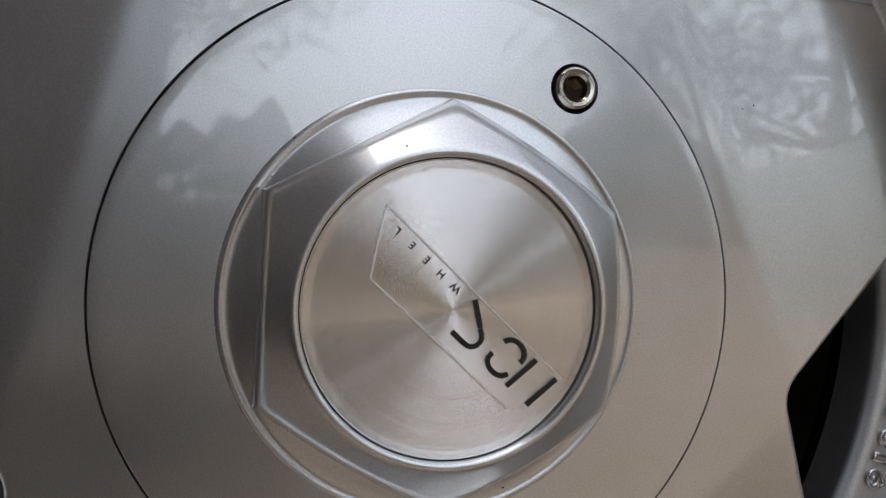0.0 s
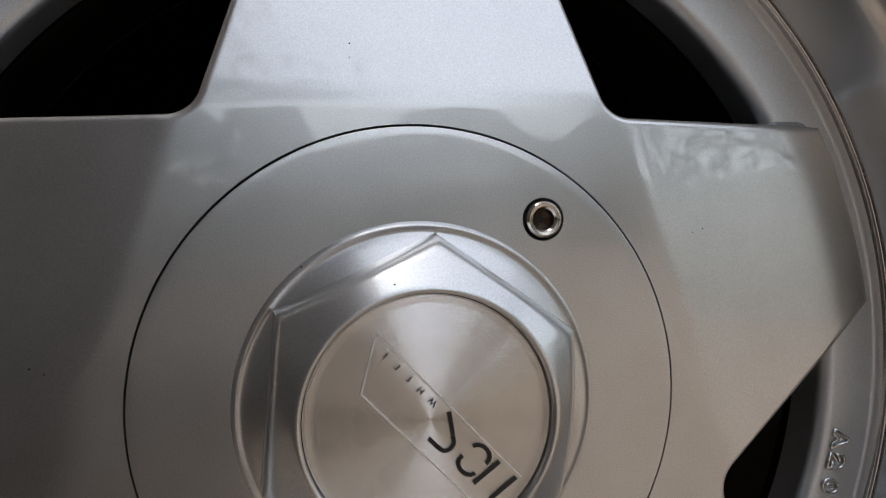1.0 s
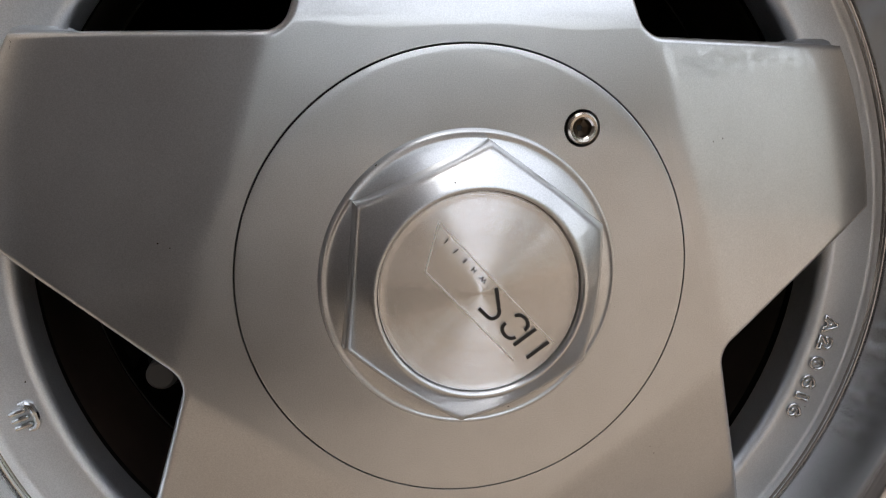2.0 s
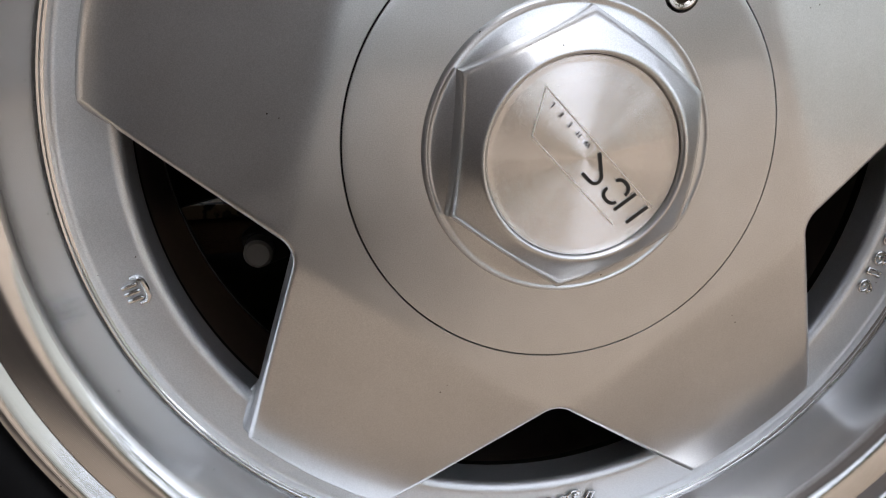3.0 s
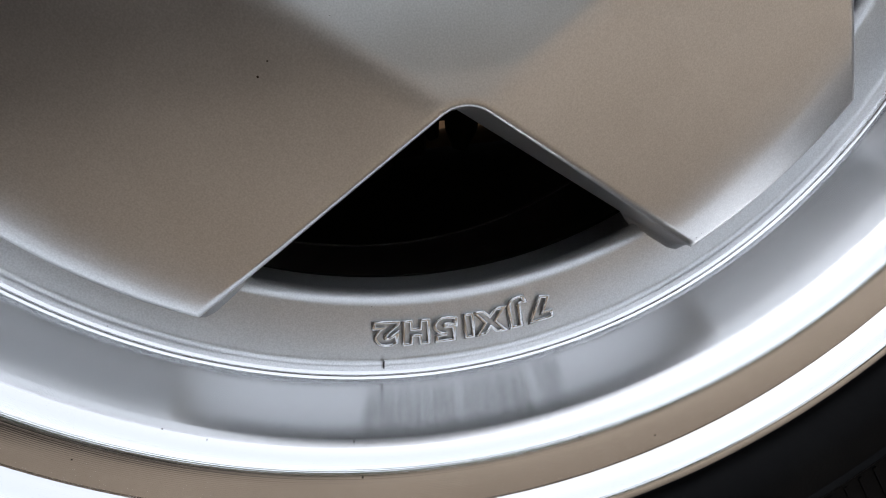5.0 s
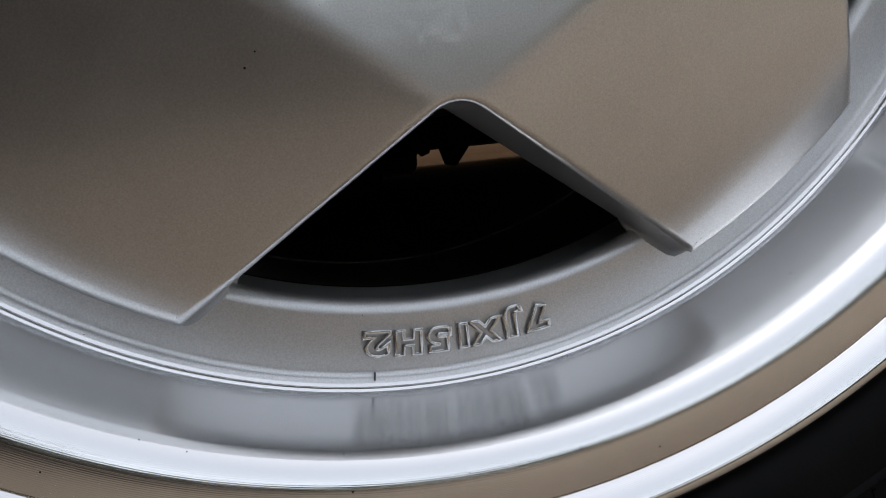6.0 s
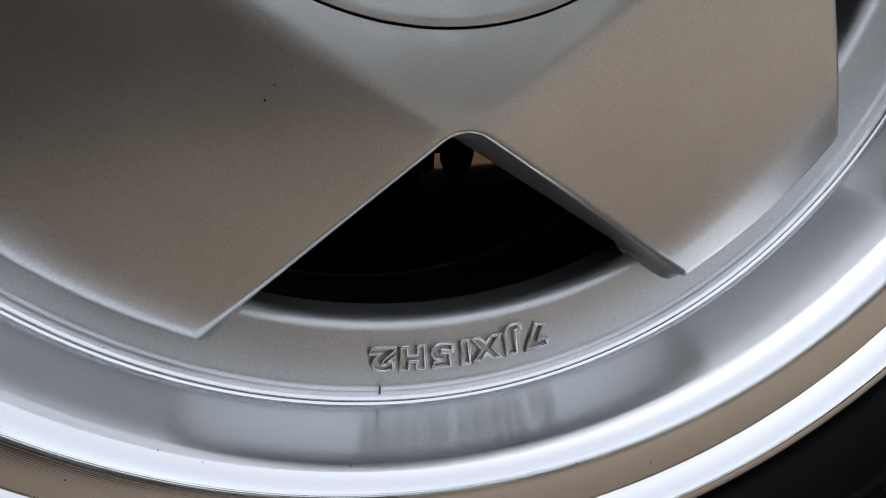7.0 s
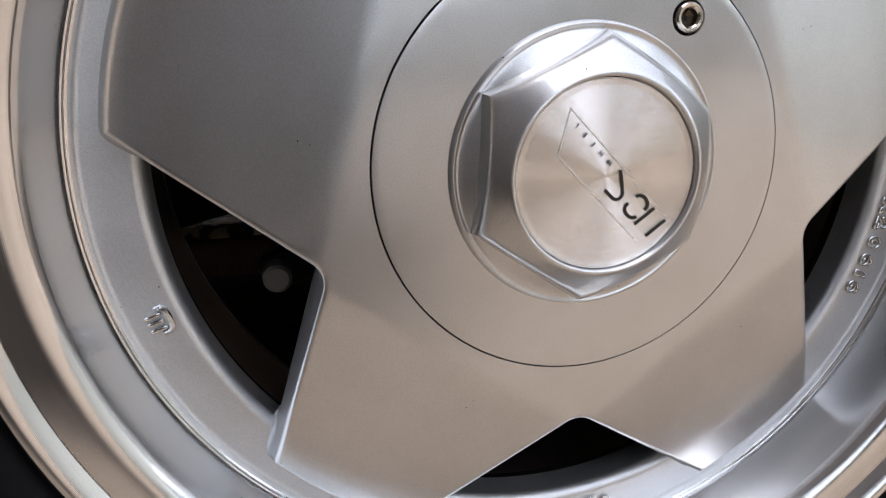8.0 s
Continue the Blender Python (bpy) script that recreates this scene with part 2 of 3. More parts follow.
def lathe(profile, seg=192, closed=False):
    """Turn a profile of (radius, y) about the y axis."""
    bm = bmesh.new()
    rings = []
    for r, y in profile:
        if r < 1e-6:
            rings.append([bm.verts.new((0, y, 0))])
        else:
            rings.append([bm.verts.new((r * math.cos(2 * math.pi * k / seg), y, r * math.sin(2 * math.pi * k / seg))) for k in range(seg)])
    pairs = list(zip(rings, rings[1:]))
    if closed:
        pairs.append((rings[-1], rings[0]))
    for a, b in pairs:
        for k in range(seg):
            j = (k + 1) % seg
            if len(a) == 1:
                bm.faces.new((a[0], b[k], b[j]))
            elif len(b) == 1:
                bm.faces.new((a[k], a[j], b[0]))
            else:
                bm.faces.new((a[k], a[j], b[j], b[k]))
    return bm


def arc(cx, cy, r, a0, a1, n):
    """Points (radius, y) of an arc for a profile."""
    return [(cx + r * math.cos(radians(a0 + (a1 - a0) * k / n)), cy + r * math.sin(radians(a0 + (a1 - a0) * k / n))) for k in range(n + 1)]


def polar(r, deg, y):
    return Vector((r * math.cos(radians(deg)), y, r * math.sin(radians(deg))))


def box(bm, centre, size, turn=None, bevel=0.0):
    m = Matrix.Translation(centre) @ (turn or Matrix()) @ Matrix.Diagonal((*size, 1))
    made = bmesh.ops.create_cube(bm, size=1.0, matrix=m)["verts"]
    if bevel:
        edges = list({e for v in made for e in v.link_edges})
        bmesh.ops.bevel(bm, geom=edges, offset=bevel, segments=2, affect="EDGES", profile=0.5)


def tube(bm, points, radii, sides=10):
    """A round tapered tube through points."""
    rings = []
    for k, p in enumerate(points):
        d = (Vector(points[min(k + 1, len(points) - 1)]) - Vector(points[max(k - 1, 0)])).normalized()
        u = d.orthogonal().normalized()
        w = d.cross(u)
        rings.append([bm.verts.new(Vector(p) + radii[k] * (u * math.cos(2 * math.pi * j / sides) + w * math.sin(2 * math.pi * j / sides))) for j in range(sides)])
    for a, b in zip(rings, rings[1:]):
        # match the start of each ring to its neighbour
        s = min(range(sides), key=lambda q: (b[q].co - a[0].co).length)
        for j in range(sides):
            bm.faces.new((a[j], a[(j + 1) % sides], b[(j + 1 + s) % sides], b[(j + s) % sides]))
    bm.faces.new(rings[0])
    bm.faces.new(rings[-1])


def glyphs(text, size, depth, edge):
    """Meshes of single characters from the built-in font; depth 0 gives a bead along their outline."""
    out = []
    for ch in text:
        cu = bpy.data.curves.new("glyph", "FONT")
        cu.body, cu.size, cu.extrude, cu.bevel_depth, cu.bevel_resolution = ch, size, depth, edge, 2
        cu.align_x = "CENTER"
        cu.offset = edge * 0.4
        if depth == 0.0:
            cu.fill_mode, cu.offset, cu.resolution_u = "NONE", edge * 1.1, 5     # a rounded bead along the outline
        cu.resolution_u = 4
        ob = new("glyph", cu)
        bpy.context.view_layer.update()
        me = bpy.data.meshes.new_from_object(ob.evaluated_get(bpy.context.evaluated_depsgraph_get()))
        bpy.data.objects.remove(ob)
        bpy.data.curves.remove(cu)
        out.append(me)
    return out


def letters_on_arc(text, size, depth, edge, radius, angles, y, inward, widths, tall=1.0):
    """Characters set one by one round the axis at a radius; inward: their heads point to the axis."""
    bm = bmesh.new()
    for k, me in enumerate(glyphs(text, size, depth, edge)):
        a = angles[k]
        spin = a + 90 if inward else a - 90
        # glyph plane x, y -> wheel plane x, z, facing -y
        m = Matrix.Translation(polar(radius, a, y)) @ Matrix.Rotation(radians(-spin), 4, "Y") @ Matrix.Rotation(radians(90), 4, "X") @ Matrix.Diagonal((widths[k], tall, 1, 1))
        me.transform(m)
        bm.from_mesh(me)
        bpy.data.meshes.remove(me)
    return bm


# ---- ground ----
def ground():
    bm = bmesh.new()
    n = 48
    span = [-400, -120, -40] + [-14 + 28 * k / n for k in range(n + 1)] + [40, 120, 400]
    rows = [[bm.verts.new((x, y, 0 if abs(x) > 13 or abs(y) > 13 else 0.012 * (noise.noise((x * 0.9, y * 0.9, 3)) - 0.4) * (0 if abs(x) < 0.6 and abs(y) < 0.6 else 1))) for x in span] for y in span]
    for a, b in zip(rows, rows[1:]):
        for k in range(len(span) - 1):
            bm.faces.new((a[k], a[k + 1], b[k + 1], b[k]))
    g = new("ground", finish(bm, "ground", M_EARTH))
    tagged(g, "brown trodden earth yard with grit", "ground", kind="structure")


def paving():
    bm = bmesh.new()
    box(bm, (-2.2, 3.3, 0.005), (4.1, 4.4, 0.03), None, 0.006)
    p = new("pavement", finish(bm, "pavement", M_SLAB))
    tagged(p, "pale sunlit paving with dark cracks beyond the car", "pavement", kind="structure")


def pebbles():
    rng = random.Random(4)
    bm = bmesh.new()
    for k in range(700):
        x, y = rng.uniform(0.02, 0.6), rng.uniform(-0.35, 0.35)
        s = rng.uniform(0.0012, 0.0045)
        m = Matrix.Translation((x, y, s * 0.3)) @ Euler((rng.random() * 6, rng.random() * 6, rng.random() * 6)).to_matrix().to_4x4() @ Matrix.Diagonal((s, s * rng.uniform(0.6, 1), s * rng.uniform(0.4, 0.8), 1))
        bmesh.ops.create_icosphere(bm, subdivisions=1, radius=1.0, matrix=m)
    tagged(new("grit", finish(bm, "grit", M_PEBBLE)), "small brown and grey stones lying on the earth", "gravel", kind="stuff")


ground()
paving()
pebbles()

# unseen walls, added to block sky and set how bright the metal's reflections are
def added_walls():
    bm = bmesh.new()
    box(bm, (-1.6, -4.00, 2.70), (0.2, 7.80, 5.5), None, 0.01)
    box(bm, (-1.96, -0.21, 1.37), (0.50, 0.2, 2.84), None, 0.01)
    box(bm, (-2.31, 0.40, 1.37), (0.2, 1.42, 2.84), None, 0.01)
    m = material("brown_blocker_wall", (0.2, 0.16, 0.13), 0.85)
    lk = m.node_tree.links
    lk.new(ramp(m, noise_node(m, 3, 6).outputs[0], [(0.3, (0.078, 0.065, 0.057)), (0.7, (0.132, 0.110, 0.096))]).outputs[0], bsdf(m).inputs["Base Color"])
    tagged(new("wall_west", finish(bm, "wall_west", m)), "unseen dark brown wall with a lower step, added to dim reflections and shade the ground", "wall", kind="structure")
    m = material("grey_cement_plaster", (0.2, 0.2, 0.19), 0.85)
    lk = m.node_tree.links
    lk.new(ramp(m, noise_node(m, 2.5, 6).outputs[0], [(0.3, (0.06, 0.058, 0.056)), (0.7, (0.10, 0.097, 0.093))]).outputs[0], bsdf(m).inputs["Base Color"])
    # pale so that it throws light back at the wheel's right side
    pale = material("pale_reflector_wall", (0.4, 0.4, 0.38), 0.8)
    lk = pale.node_tree.links
    lk.new(ramp(pale, noise_node(pale, 2.5, 6).outputs[0], [(0.3, (0.30, 0.32, 0.305)), (0.7, (0.42, 0.445, 0.425))]).outputs[0], bsdf(pale).inputs["Base Color"])
    for name, c, size in (("wall_south", (1.35, -7.9, 0.35), (6.9, 0.2, 0.8)), ("wall_east", (4.9, -3.9, 0.54), (0.2, 7.8, 1.18))):
        bm = bmesh.new()
        box(bm, c, size, None, 0.01)
        tagged(new(name, finish(bm, name, m if name == "wall_south" else pale)), "unseen plain grey wall added to darken the mirrored horizon" if name == "wall_south" else "unseen pale wall added to brighten reflections on the right", "wall", kind="structure")


added_walls()

# ---- the wheel ----
wheel = tagged(new("wheel"), "silver five-spoke alloy wheel with a polished lip and black tyre", "wheel")
wheel.location = (0, 0, 0)
wheel.empty_display_size = 0.1
UP = Matrix.Translation((0, 0, WZ))


def wheel_part(name, bm, mat, label="", parent=None, angle=35.0):
    ob = part(name, bm, mat, parent or wheel, label, angle)
    if parent is None:
        ob.matrix_local = UP
    return ob


FACE_Y, SLOPE, PENT = 0.0026, 0.2060, 0.0827
BEND = 0.007        # width over which the flat pentagon bends into the spoke
APEX, TIP_R, TIP_A = 0.1022, 0.1650, 24.79
CROWN, CROWN_R = 1.45, 0.1390     # the spoke's face falls away towards its tip
EDGE = 0.0021        # rounding of the spokes' edges
FLANGE_Y = 0.0290


def spoke_outline():
    """Half outline of one spoke that points up: from the valley on its right to the tip's middle, (x, z)."""
    half = math.atan2(0.055, 0.0397)
    sharp, rad = 0.1000, 0.0094
    pts = []
    cp = sharp + rad / math.sin(half)
    for k in range(9):
        a = math.pi - (math.pi / 2 - half) * k / 8
        pts.append((cp + rad * math.cos(a), rad * math.sin(a)))
    tip = (TIP_R * math.cos(radians(TIP_A)), TIP_R * math.sin(radians(TIP_A)))
    last = pts[-1]
    corner = 0.0016
    d = Vector((tip[0] - last[0], tip[1] - last[1]))
    n = 34
    for k in range(1, n):
        pts.append((last[0] + d.x * k / n, last[1] + d.y * k / n))
    e = d.normalized() * corner
    pts.append((tip[0] - e.x, tip[1] - e.y))
    # the valley's own axis lies 36 degrees clockwise of the spoke's: turn (p, q) about the hub
    ax = radians(90 - 36)
    out = [(p * math.cos(ax) - q * math.sin(ax), p * math.sin(ax) + q * math.cos(ax)) for p, q in pts]
    tip_ang = 54 + TIP_A
    start = tip_ang + math.degrees(corner / TIP_R)
    out.append((TIP_R * 0.9993 * math.cos(radians(tip_ang + 0.12)), TIP_R * 0.9993 * math.sin(radians(tip_ang + 0.12))))
    for k in range(11):
        a = start + (90 - start) * k / 10
        out.append((TIP_R * math.cos(radians(a)), TIP_R * math.sin(radians(a))))
    return out


def spoke_mesh():
    right = spoke_outline()
    line = right + [(-x, z) for x, z in reversed(right[:-1])]
    nrm = []
    for k in range(len(line)):
        a, b = Vector(line[max(k - 1, 0)]), Vector(line[min(k + 1, len(line) - 1)])
        t = (b - a).normalized()
        nrm.append(Vector((t.y, -t.x)))     # outwards
    # at the valleys the cut runs along the valley's axis
    nrm[0] = Vector((math.cos(radians(54)), math.sin(radians(54))))
    nrm[-1] = Vector((-nrm[0].x, nrm[0].y))
    w = EDGE

    def height(x, z):
        d = max(0.0, z - PENT)
        crown = CROWN * max(0.0, math.hypot(x, z) - CROWN_R) ** 2
        return FACE_Y + SLOPE * (d * d / (2 * BEND) if d < BEND else d - BEND / 2) + crown

    ahead = (Vector(right[30]) - Vector(right[12])).normalized()
    across = Vector((ahead.y, -ahead.x))
    base = Vector(right[12])

    def inset(k, off):
        """Outline point moved in or out; points that would cross the shifted tip corner gather in it."""
        p = Vector(right[k]) + nrm[k] * off
        if off >= 0:
            return p
        start, reach = base + across * off, TIP_R + off
        b = start.dot(ahead)
        far = -b + math.sqrt(b * b - start.dot(start) + reach * reach)
        corner = start + ahead * far
        if k < 42:
            return corner if (p - start).dot(ahead) > far else p
        return corner if math.atan2(p.y, p.x) < math.atan2(corner.y, corner.x) else p

    bm = bmesh.new()
    loops = []
    for off, drop in [(-w * 1.4, 0.0), (-w, 0.0), (-w * 0.78, 0.00009), (-w * 0.55, 0.00033), (-w * 0.33, 0.00075), (-w * 0.15, 0.0013), (-w * 0.04, 0.0020), (0.0, 0.0029), (0.0008, 0.011)]:
        half = [inset(k, off) for k in range(len(right))]
        flat = half + [Vector((-p.x, p.y)) for p in reversed(half[:-1])]
        loops.append([bm.verts.new((p.x, min(height(p.x, p.y) + drop * w / 0.003, FLANGE_Y - 0.0036), p.y)) for p in flat])
    # the foot is rounded into the cast ring and follows its rolled inner edge
    for off, rise in [(0.0010, 0.0032), (0.0013, 0.0019), (0.0018, 0.0010), (0.0027, 0.0003), (0.0038, -0.0004)]:
        loop = []
        for (x, z), nn in zip(line, nrm):
            f = min(1.0, max(0.0, (math.hypot(x, z) - 0.1490) / 0.0050))
            o = 0.0010 + (off - 0.0010) * f
            px, pz = x + nn.x * o, z + nn.y * o
            d = min(0.0045, max(0.0, 0.1590 - math.hypot(px, pz)))
            loop.append(bm.verts.new((px, FLANGE_Y + 0.0045 - math.sqrt(0.0045 ** 2 - d * d) - rise, pz)))
        loops.append(loop)
    top = loops[0]
    last = len(top) - 1
    # rungs from side to side, cut into short pieces that follow the crowned face
    cuts = 14
    rungs = []
    for k in range(last // 2):
        a, b = top[k].co, top[last - k].co
        inner = []
        for c in range(1, cuts):
            p = a.lerp(b, c / cuts)
            inner.append(bm.verts.new((p.x, height(p.x, p.z), p.z)))
        rungs.append([top[k]] + inner + [top[last - k]])
    for a, b in zip(rungs, rungs[1:]):
        for c in range(cuts):
            bm.faces.new((a[c], b[c], b[c + 1], a[c + 1]))
    for c in range(cuts):
        bm.faces.new((rungs[-1][c], top[last // 2], rungs[-1][c + 1]))
    for q, (a, b) in enumerate(zip(loops, loops[1:])):
        for k in range(len(a) - 1):
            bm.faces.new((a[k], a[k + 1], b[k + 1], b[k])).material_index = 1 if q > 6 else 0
    bmesh.ops.remove_doubles(bm, verts=bm.verts, dist=2e-6)
    return bm


bm = spoke_mesh()
spoke_data = finish(bm, "spoke", M_PAINT, 50)
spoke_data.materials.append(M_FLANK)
for k in range(5):
    s = new("spoke", spoke_data)
    s.parent = wheel
    s.matrix_local = UP @ Matrix.Rotation(radians(-72 * k), 4, "Y")
    tagged(s, "flat flared silver spoke")


def hub_plate():
    """The flat pentagon in the middle of the star, round the centre cap."""
    bm = bmesh.new()
    corner = APEX - EDGE * 1.4
    seg = 200
    rings = []
    for r, y in [(0.0782, 0.012), (0.0782, 0.0031), (0.07825, 0.0028), (0.0784, FACE_Y), (0.0788, FACE_Y)]:
        rings.append([bm.verts.new(polar(r, 360 * k / seg - 90, y)) for k in range(seg)])
    out = []
    for k in range(seg):
        a = 360 * k / seg
        m = (a % 72) - 36
        out.append(bm.verts.new(polar(corner * math.cos(radians(36)) / math.cos(radians(m)), a - 90, FACE_Y)))
    rings.append(out)
    for a, b in zip(rings, rings[1:]):
        for k in range(seg):
            bm.faces.new((a[k], a[(k + 1) % seg], b[(k + 1) % seg], b[k]))
    return bm


wheel_part("hub_plate", hub_plate(), M_PAINT, "flat silver pentagon between the spokes")

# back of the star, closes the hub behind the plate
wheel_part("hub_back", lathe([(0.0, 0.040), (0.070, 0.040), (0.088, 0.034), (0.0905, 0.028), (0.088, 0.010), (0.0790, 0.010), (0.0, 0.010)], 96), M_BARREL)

# cast ring that joins the spoke ends, with the lettering on it
prof = [(0.1550, 0.046), (0.1545, 0.036)] + arc(0.1590, FLANGE_Y + 0.0045, 0.0045, 180, 270, 16) + [(0.1640, FLANGE_Y), (0.1732, FLANGE_Y)]
prof += arc(0.1741, FLANGE_Y - 0.0026, 0.0026, 90, 35, 12) + [(0.1769, FLANGE_Y - 0.0016), (0.1773, FLANGE_Y - 0.0019)]
flange = wheel_part("flange_ring", lathe(prof, 256), M_FLANGE, "satin silver cast ring with raised lettering", angle=60)

# bright turned bead, a hairline joint, then the dished lip
bead = [(r - 0.0006, y - 0.0015) for r, y in ((0.1778, 0.0310), (0.1778, 0.0287), (0.1783, 0.0284), (0.1787, 0.0281), (0.17885, 0.0283), (0.1790, 0.0279), (0.1795, 0.0274), (0.1799, 0.0273), (0.1801, 0.0281), (0.1801, 0.0291))]
wheel_part("bead_ring", lathe(bead, 256), M_LIP, "bright turned aluminium bead")
wall = [(0.1795, 0.0278), (0.17975, 0.0276), (0.1801, 0.0266), (0.1814, 0.0170), (0.1827, 0.0080)] + arc(0.1923, 0.0030, 0.0095, 197, 214, 6)
wheel_part("dish_wall", lathe(wall, 320), M_WALL, "satin turned inner wall of the dish")
lip = arc(0.1923, 0.0030, 0.0095, 214, 262, 14)
lip += [(0.1914, -0.00645), (0.1922, -0.0066), (0.1985, -0.0067), (0.1994, -0.0067), (0.1996, -0.0061), (0.1999, -0.0061), (0.2001, -0.0066)]
lip += [(0.2003, -0.0068), (0.2010, -0.0077), (0.2022, -0.0091), (0.2036, -0.0104), (0.2052, -0.0114), (0.2068, -0.0118), (0.2082, -0.0115), (0.2093, -0.0105), (0.2100, -0.0090), (0.2102, -0.0070)]
lip += [(0.2101, -0.0040), (0.2090, 0.0040), (0.2040, 0.0085), (0.1960, 0.0085), (0.1900, 0.0180), (0.1870, 0.0320)]
wheel_part("lip", lathe(lip, 320), M_LIP, "polished rolled outer lip with turning marks", angle=45)

# front of the barrel coloured black in place of its shade
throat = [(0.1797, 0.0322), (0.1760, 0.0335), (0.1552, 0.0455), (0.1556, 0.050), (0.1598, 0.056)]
wheel_part("barrel_throat", lathe(throat, 192), M_DARK, "rim throat coloured black for the shade inside it")
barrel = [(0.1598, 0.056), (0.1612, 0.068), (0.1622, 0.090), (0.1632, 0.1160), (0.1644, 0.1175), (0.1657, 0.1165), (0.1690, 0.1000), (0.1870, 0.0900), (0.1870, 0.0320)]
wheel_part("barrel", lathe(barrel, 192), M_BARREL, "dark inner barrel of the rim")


# lighter ring stands in for the glint along the back edge
edge_ring = [(0.1632 + 0.0004 * math.cos(radians(a)), 0.1180 + 0.0004 * math.sin(radians(a))) for a in range(0, 360, 60)]
wheel_part("back_edge", lathe(edge_ring, 192, True), M_BOLT, "thin paler ring painting the glint on the barrel's back edge")


def mark_shapes():
    """Cast mark: a bow over three short bars, plain relief."""
    bm = bmesh.new()
    base = Matrix.Translation(polar(0.1652, -162.0, FLANGE_Y - 0.0001)) @ Matrix.Rotation(radians(-(-162.0 + 90)), 4, "Y") @ Matrix.Diagonal((1.2, 1.0, 1.2, 1))
    for k in (-1, 0, 1):
        bm2 = bmesh.new()
        box(bm2, (0.0023 * k, -0.0004, -0.0006), (0.0015, 0.0034, 0.0052), bevel=0.0006)
        for v in bm2.verts:
            v.co = base @ v.co
        me = bpy.data.meshes.new("tmp")
        bm2.to_mesh(me)
        bm2.free()
        bm.from_mesh(me)
        bpy.data.meshes.remove(me)
    pts = [base @ Vector(p) for p in ((-0.0044, -0.0003, 0.0004), (-0.0040, -0.0004, 0.0024), (-0.0028, -0.0004, 0.0033), (0.0, -0.0004, 0.0036), (0.0028, -0.0004, 0.0033), (0.0040, -0.0004, 0.0022), (0.0042, -0.0003, 0.0))]
    tube(bm, pts, [0.0008] + [0.0012] * 5 + [0.0008], 8)
    return bm


part("cast_mark", mark_shapes(), M_LETTER, flange, "small raised cast mark")
SIZE_AT = (-81.4, -84.2, -86.8, -89.05, -91.5, -94.45, -97.5)
SIZE_WIDE = (1.22, 1.45, 0.98, 1.15, 1.32, 1.10, 1.32)
NUMBER_AT = (-11.3, -14.2, -17.4, -20.5, -22.9, -25.3)
NUMBER_WIDE = (0.95, 1.15, 1.1, 1.15, 1.1, 1.15)
size = part("size_lettering", letters_on_arc("7JX15H2", 0.0094, 0.0, 0.00055, 0.1635, SIZE_AT, FLANGE_Y - 0.0008, False, SIZE_WIDE, 0.92), M_LETTER, flange, "raised cast characters 7JX15H2", 80)
part("cast_number", letters_on_arc("A20616", 0.0082, 0.0, 0.00050, 0.1609, NUMBER_AT, FLANGE_Y - 0.0007, False, NUMBER_WIDE, 0.95), M_LETTER, flange, "raised cast characters A20616", 80)

bm = bmesh.new()
TICK = Matrix.Rotation(radians(97.6 - 90), 4, "Y")
box(bm, TICK @ Vector((0, FLANGE_Y - 0.0014, -0.1755)), (0.0004, 0.0010, 0.0022), TICK, 0.0)
box(bm, TICK @ Vector((0, 0.0245, -0.1811)), (0.00025, 0.0040, 0.0005), TICK, 0.0)
part("tick_mark", bm, M_INK, flange, "short black balancing tick")

# ---- centre cap ----
CAP_Y = 0.0022
SC = polar(0.0634, 53.62, 0.0)      # the screw's axis
SCREW = polar(0.0634, 53.62, 0.0008)


def cap_body():
    """Flat round cap with a rolled edge and a bored hole for the screw."""
    bm = lathe([(0.0750, CAP_Y)] + arc(0.0774, CAP_Y + 0.0003, 0.0003, 270, 360, 5) + [(0.0777, 0.0045), (0.0777, 0.0110)], 224)
    rim = [e for e in bm.edges if all(abs(math.hypot(v.co.x, v.co.z) - 0.0750) < 1e-5 for v in e.verts)]
    hole = [bm.verts.new(SC + polar(0.0063, 7.5 * k, CAP_Y)) for k in range(48)]
    ring = [bm.edges.new((hole[k], hole[(k + 1) % 48])) for k in range(48)]
    bmesh.ops.triangle_fill(bm, edges=rim + ring, use_beauty=True)
    low = [bm.verts.new(SC + polar(0.0059, 7.5 * k, CAP_Y + 0.0009)) for k in range(48)]
    deep = [bm.verts.new(SC + polar(0.0058, 7.5 * k, CAP_Y + 0.0050)) for k in range(48)]
    for a, b in ((hole, low), (low, deep)):
        for k in range(48):
            bm.faces.new((a[k], a[(k + 1) % 48], b[(k + 1) % 48], b[k]))
    return bm


cap = wheel_part("centre_cap", cap_body(), M_PAINT, "round silver centre cap with a hexagonal boss")
# dark floor ring, shade painted into the cap's joint
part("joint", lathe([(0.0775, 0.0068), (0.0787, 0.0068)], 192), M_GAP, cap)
part("boss_collar", lathe([(0.0514, 0.0026), (0.0512, 0.0014), (0.0509, 0.0002), (0.0505, -0.0006), (0.0500, -0.0008), (0.0495, -0.0006), (0.0489, -0.0003), (0.0480, -0.0004), (0.0460, -0.0012), (0.0440, -0.0022), (0.0410, -0.0036)], 192), M_PAINT, cap, "rounded collar under the boss", 80)


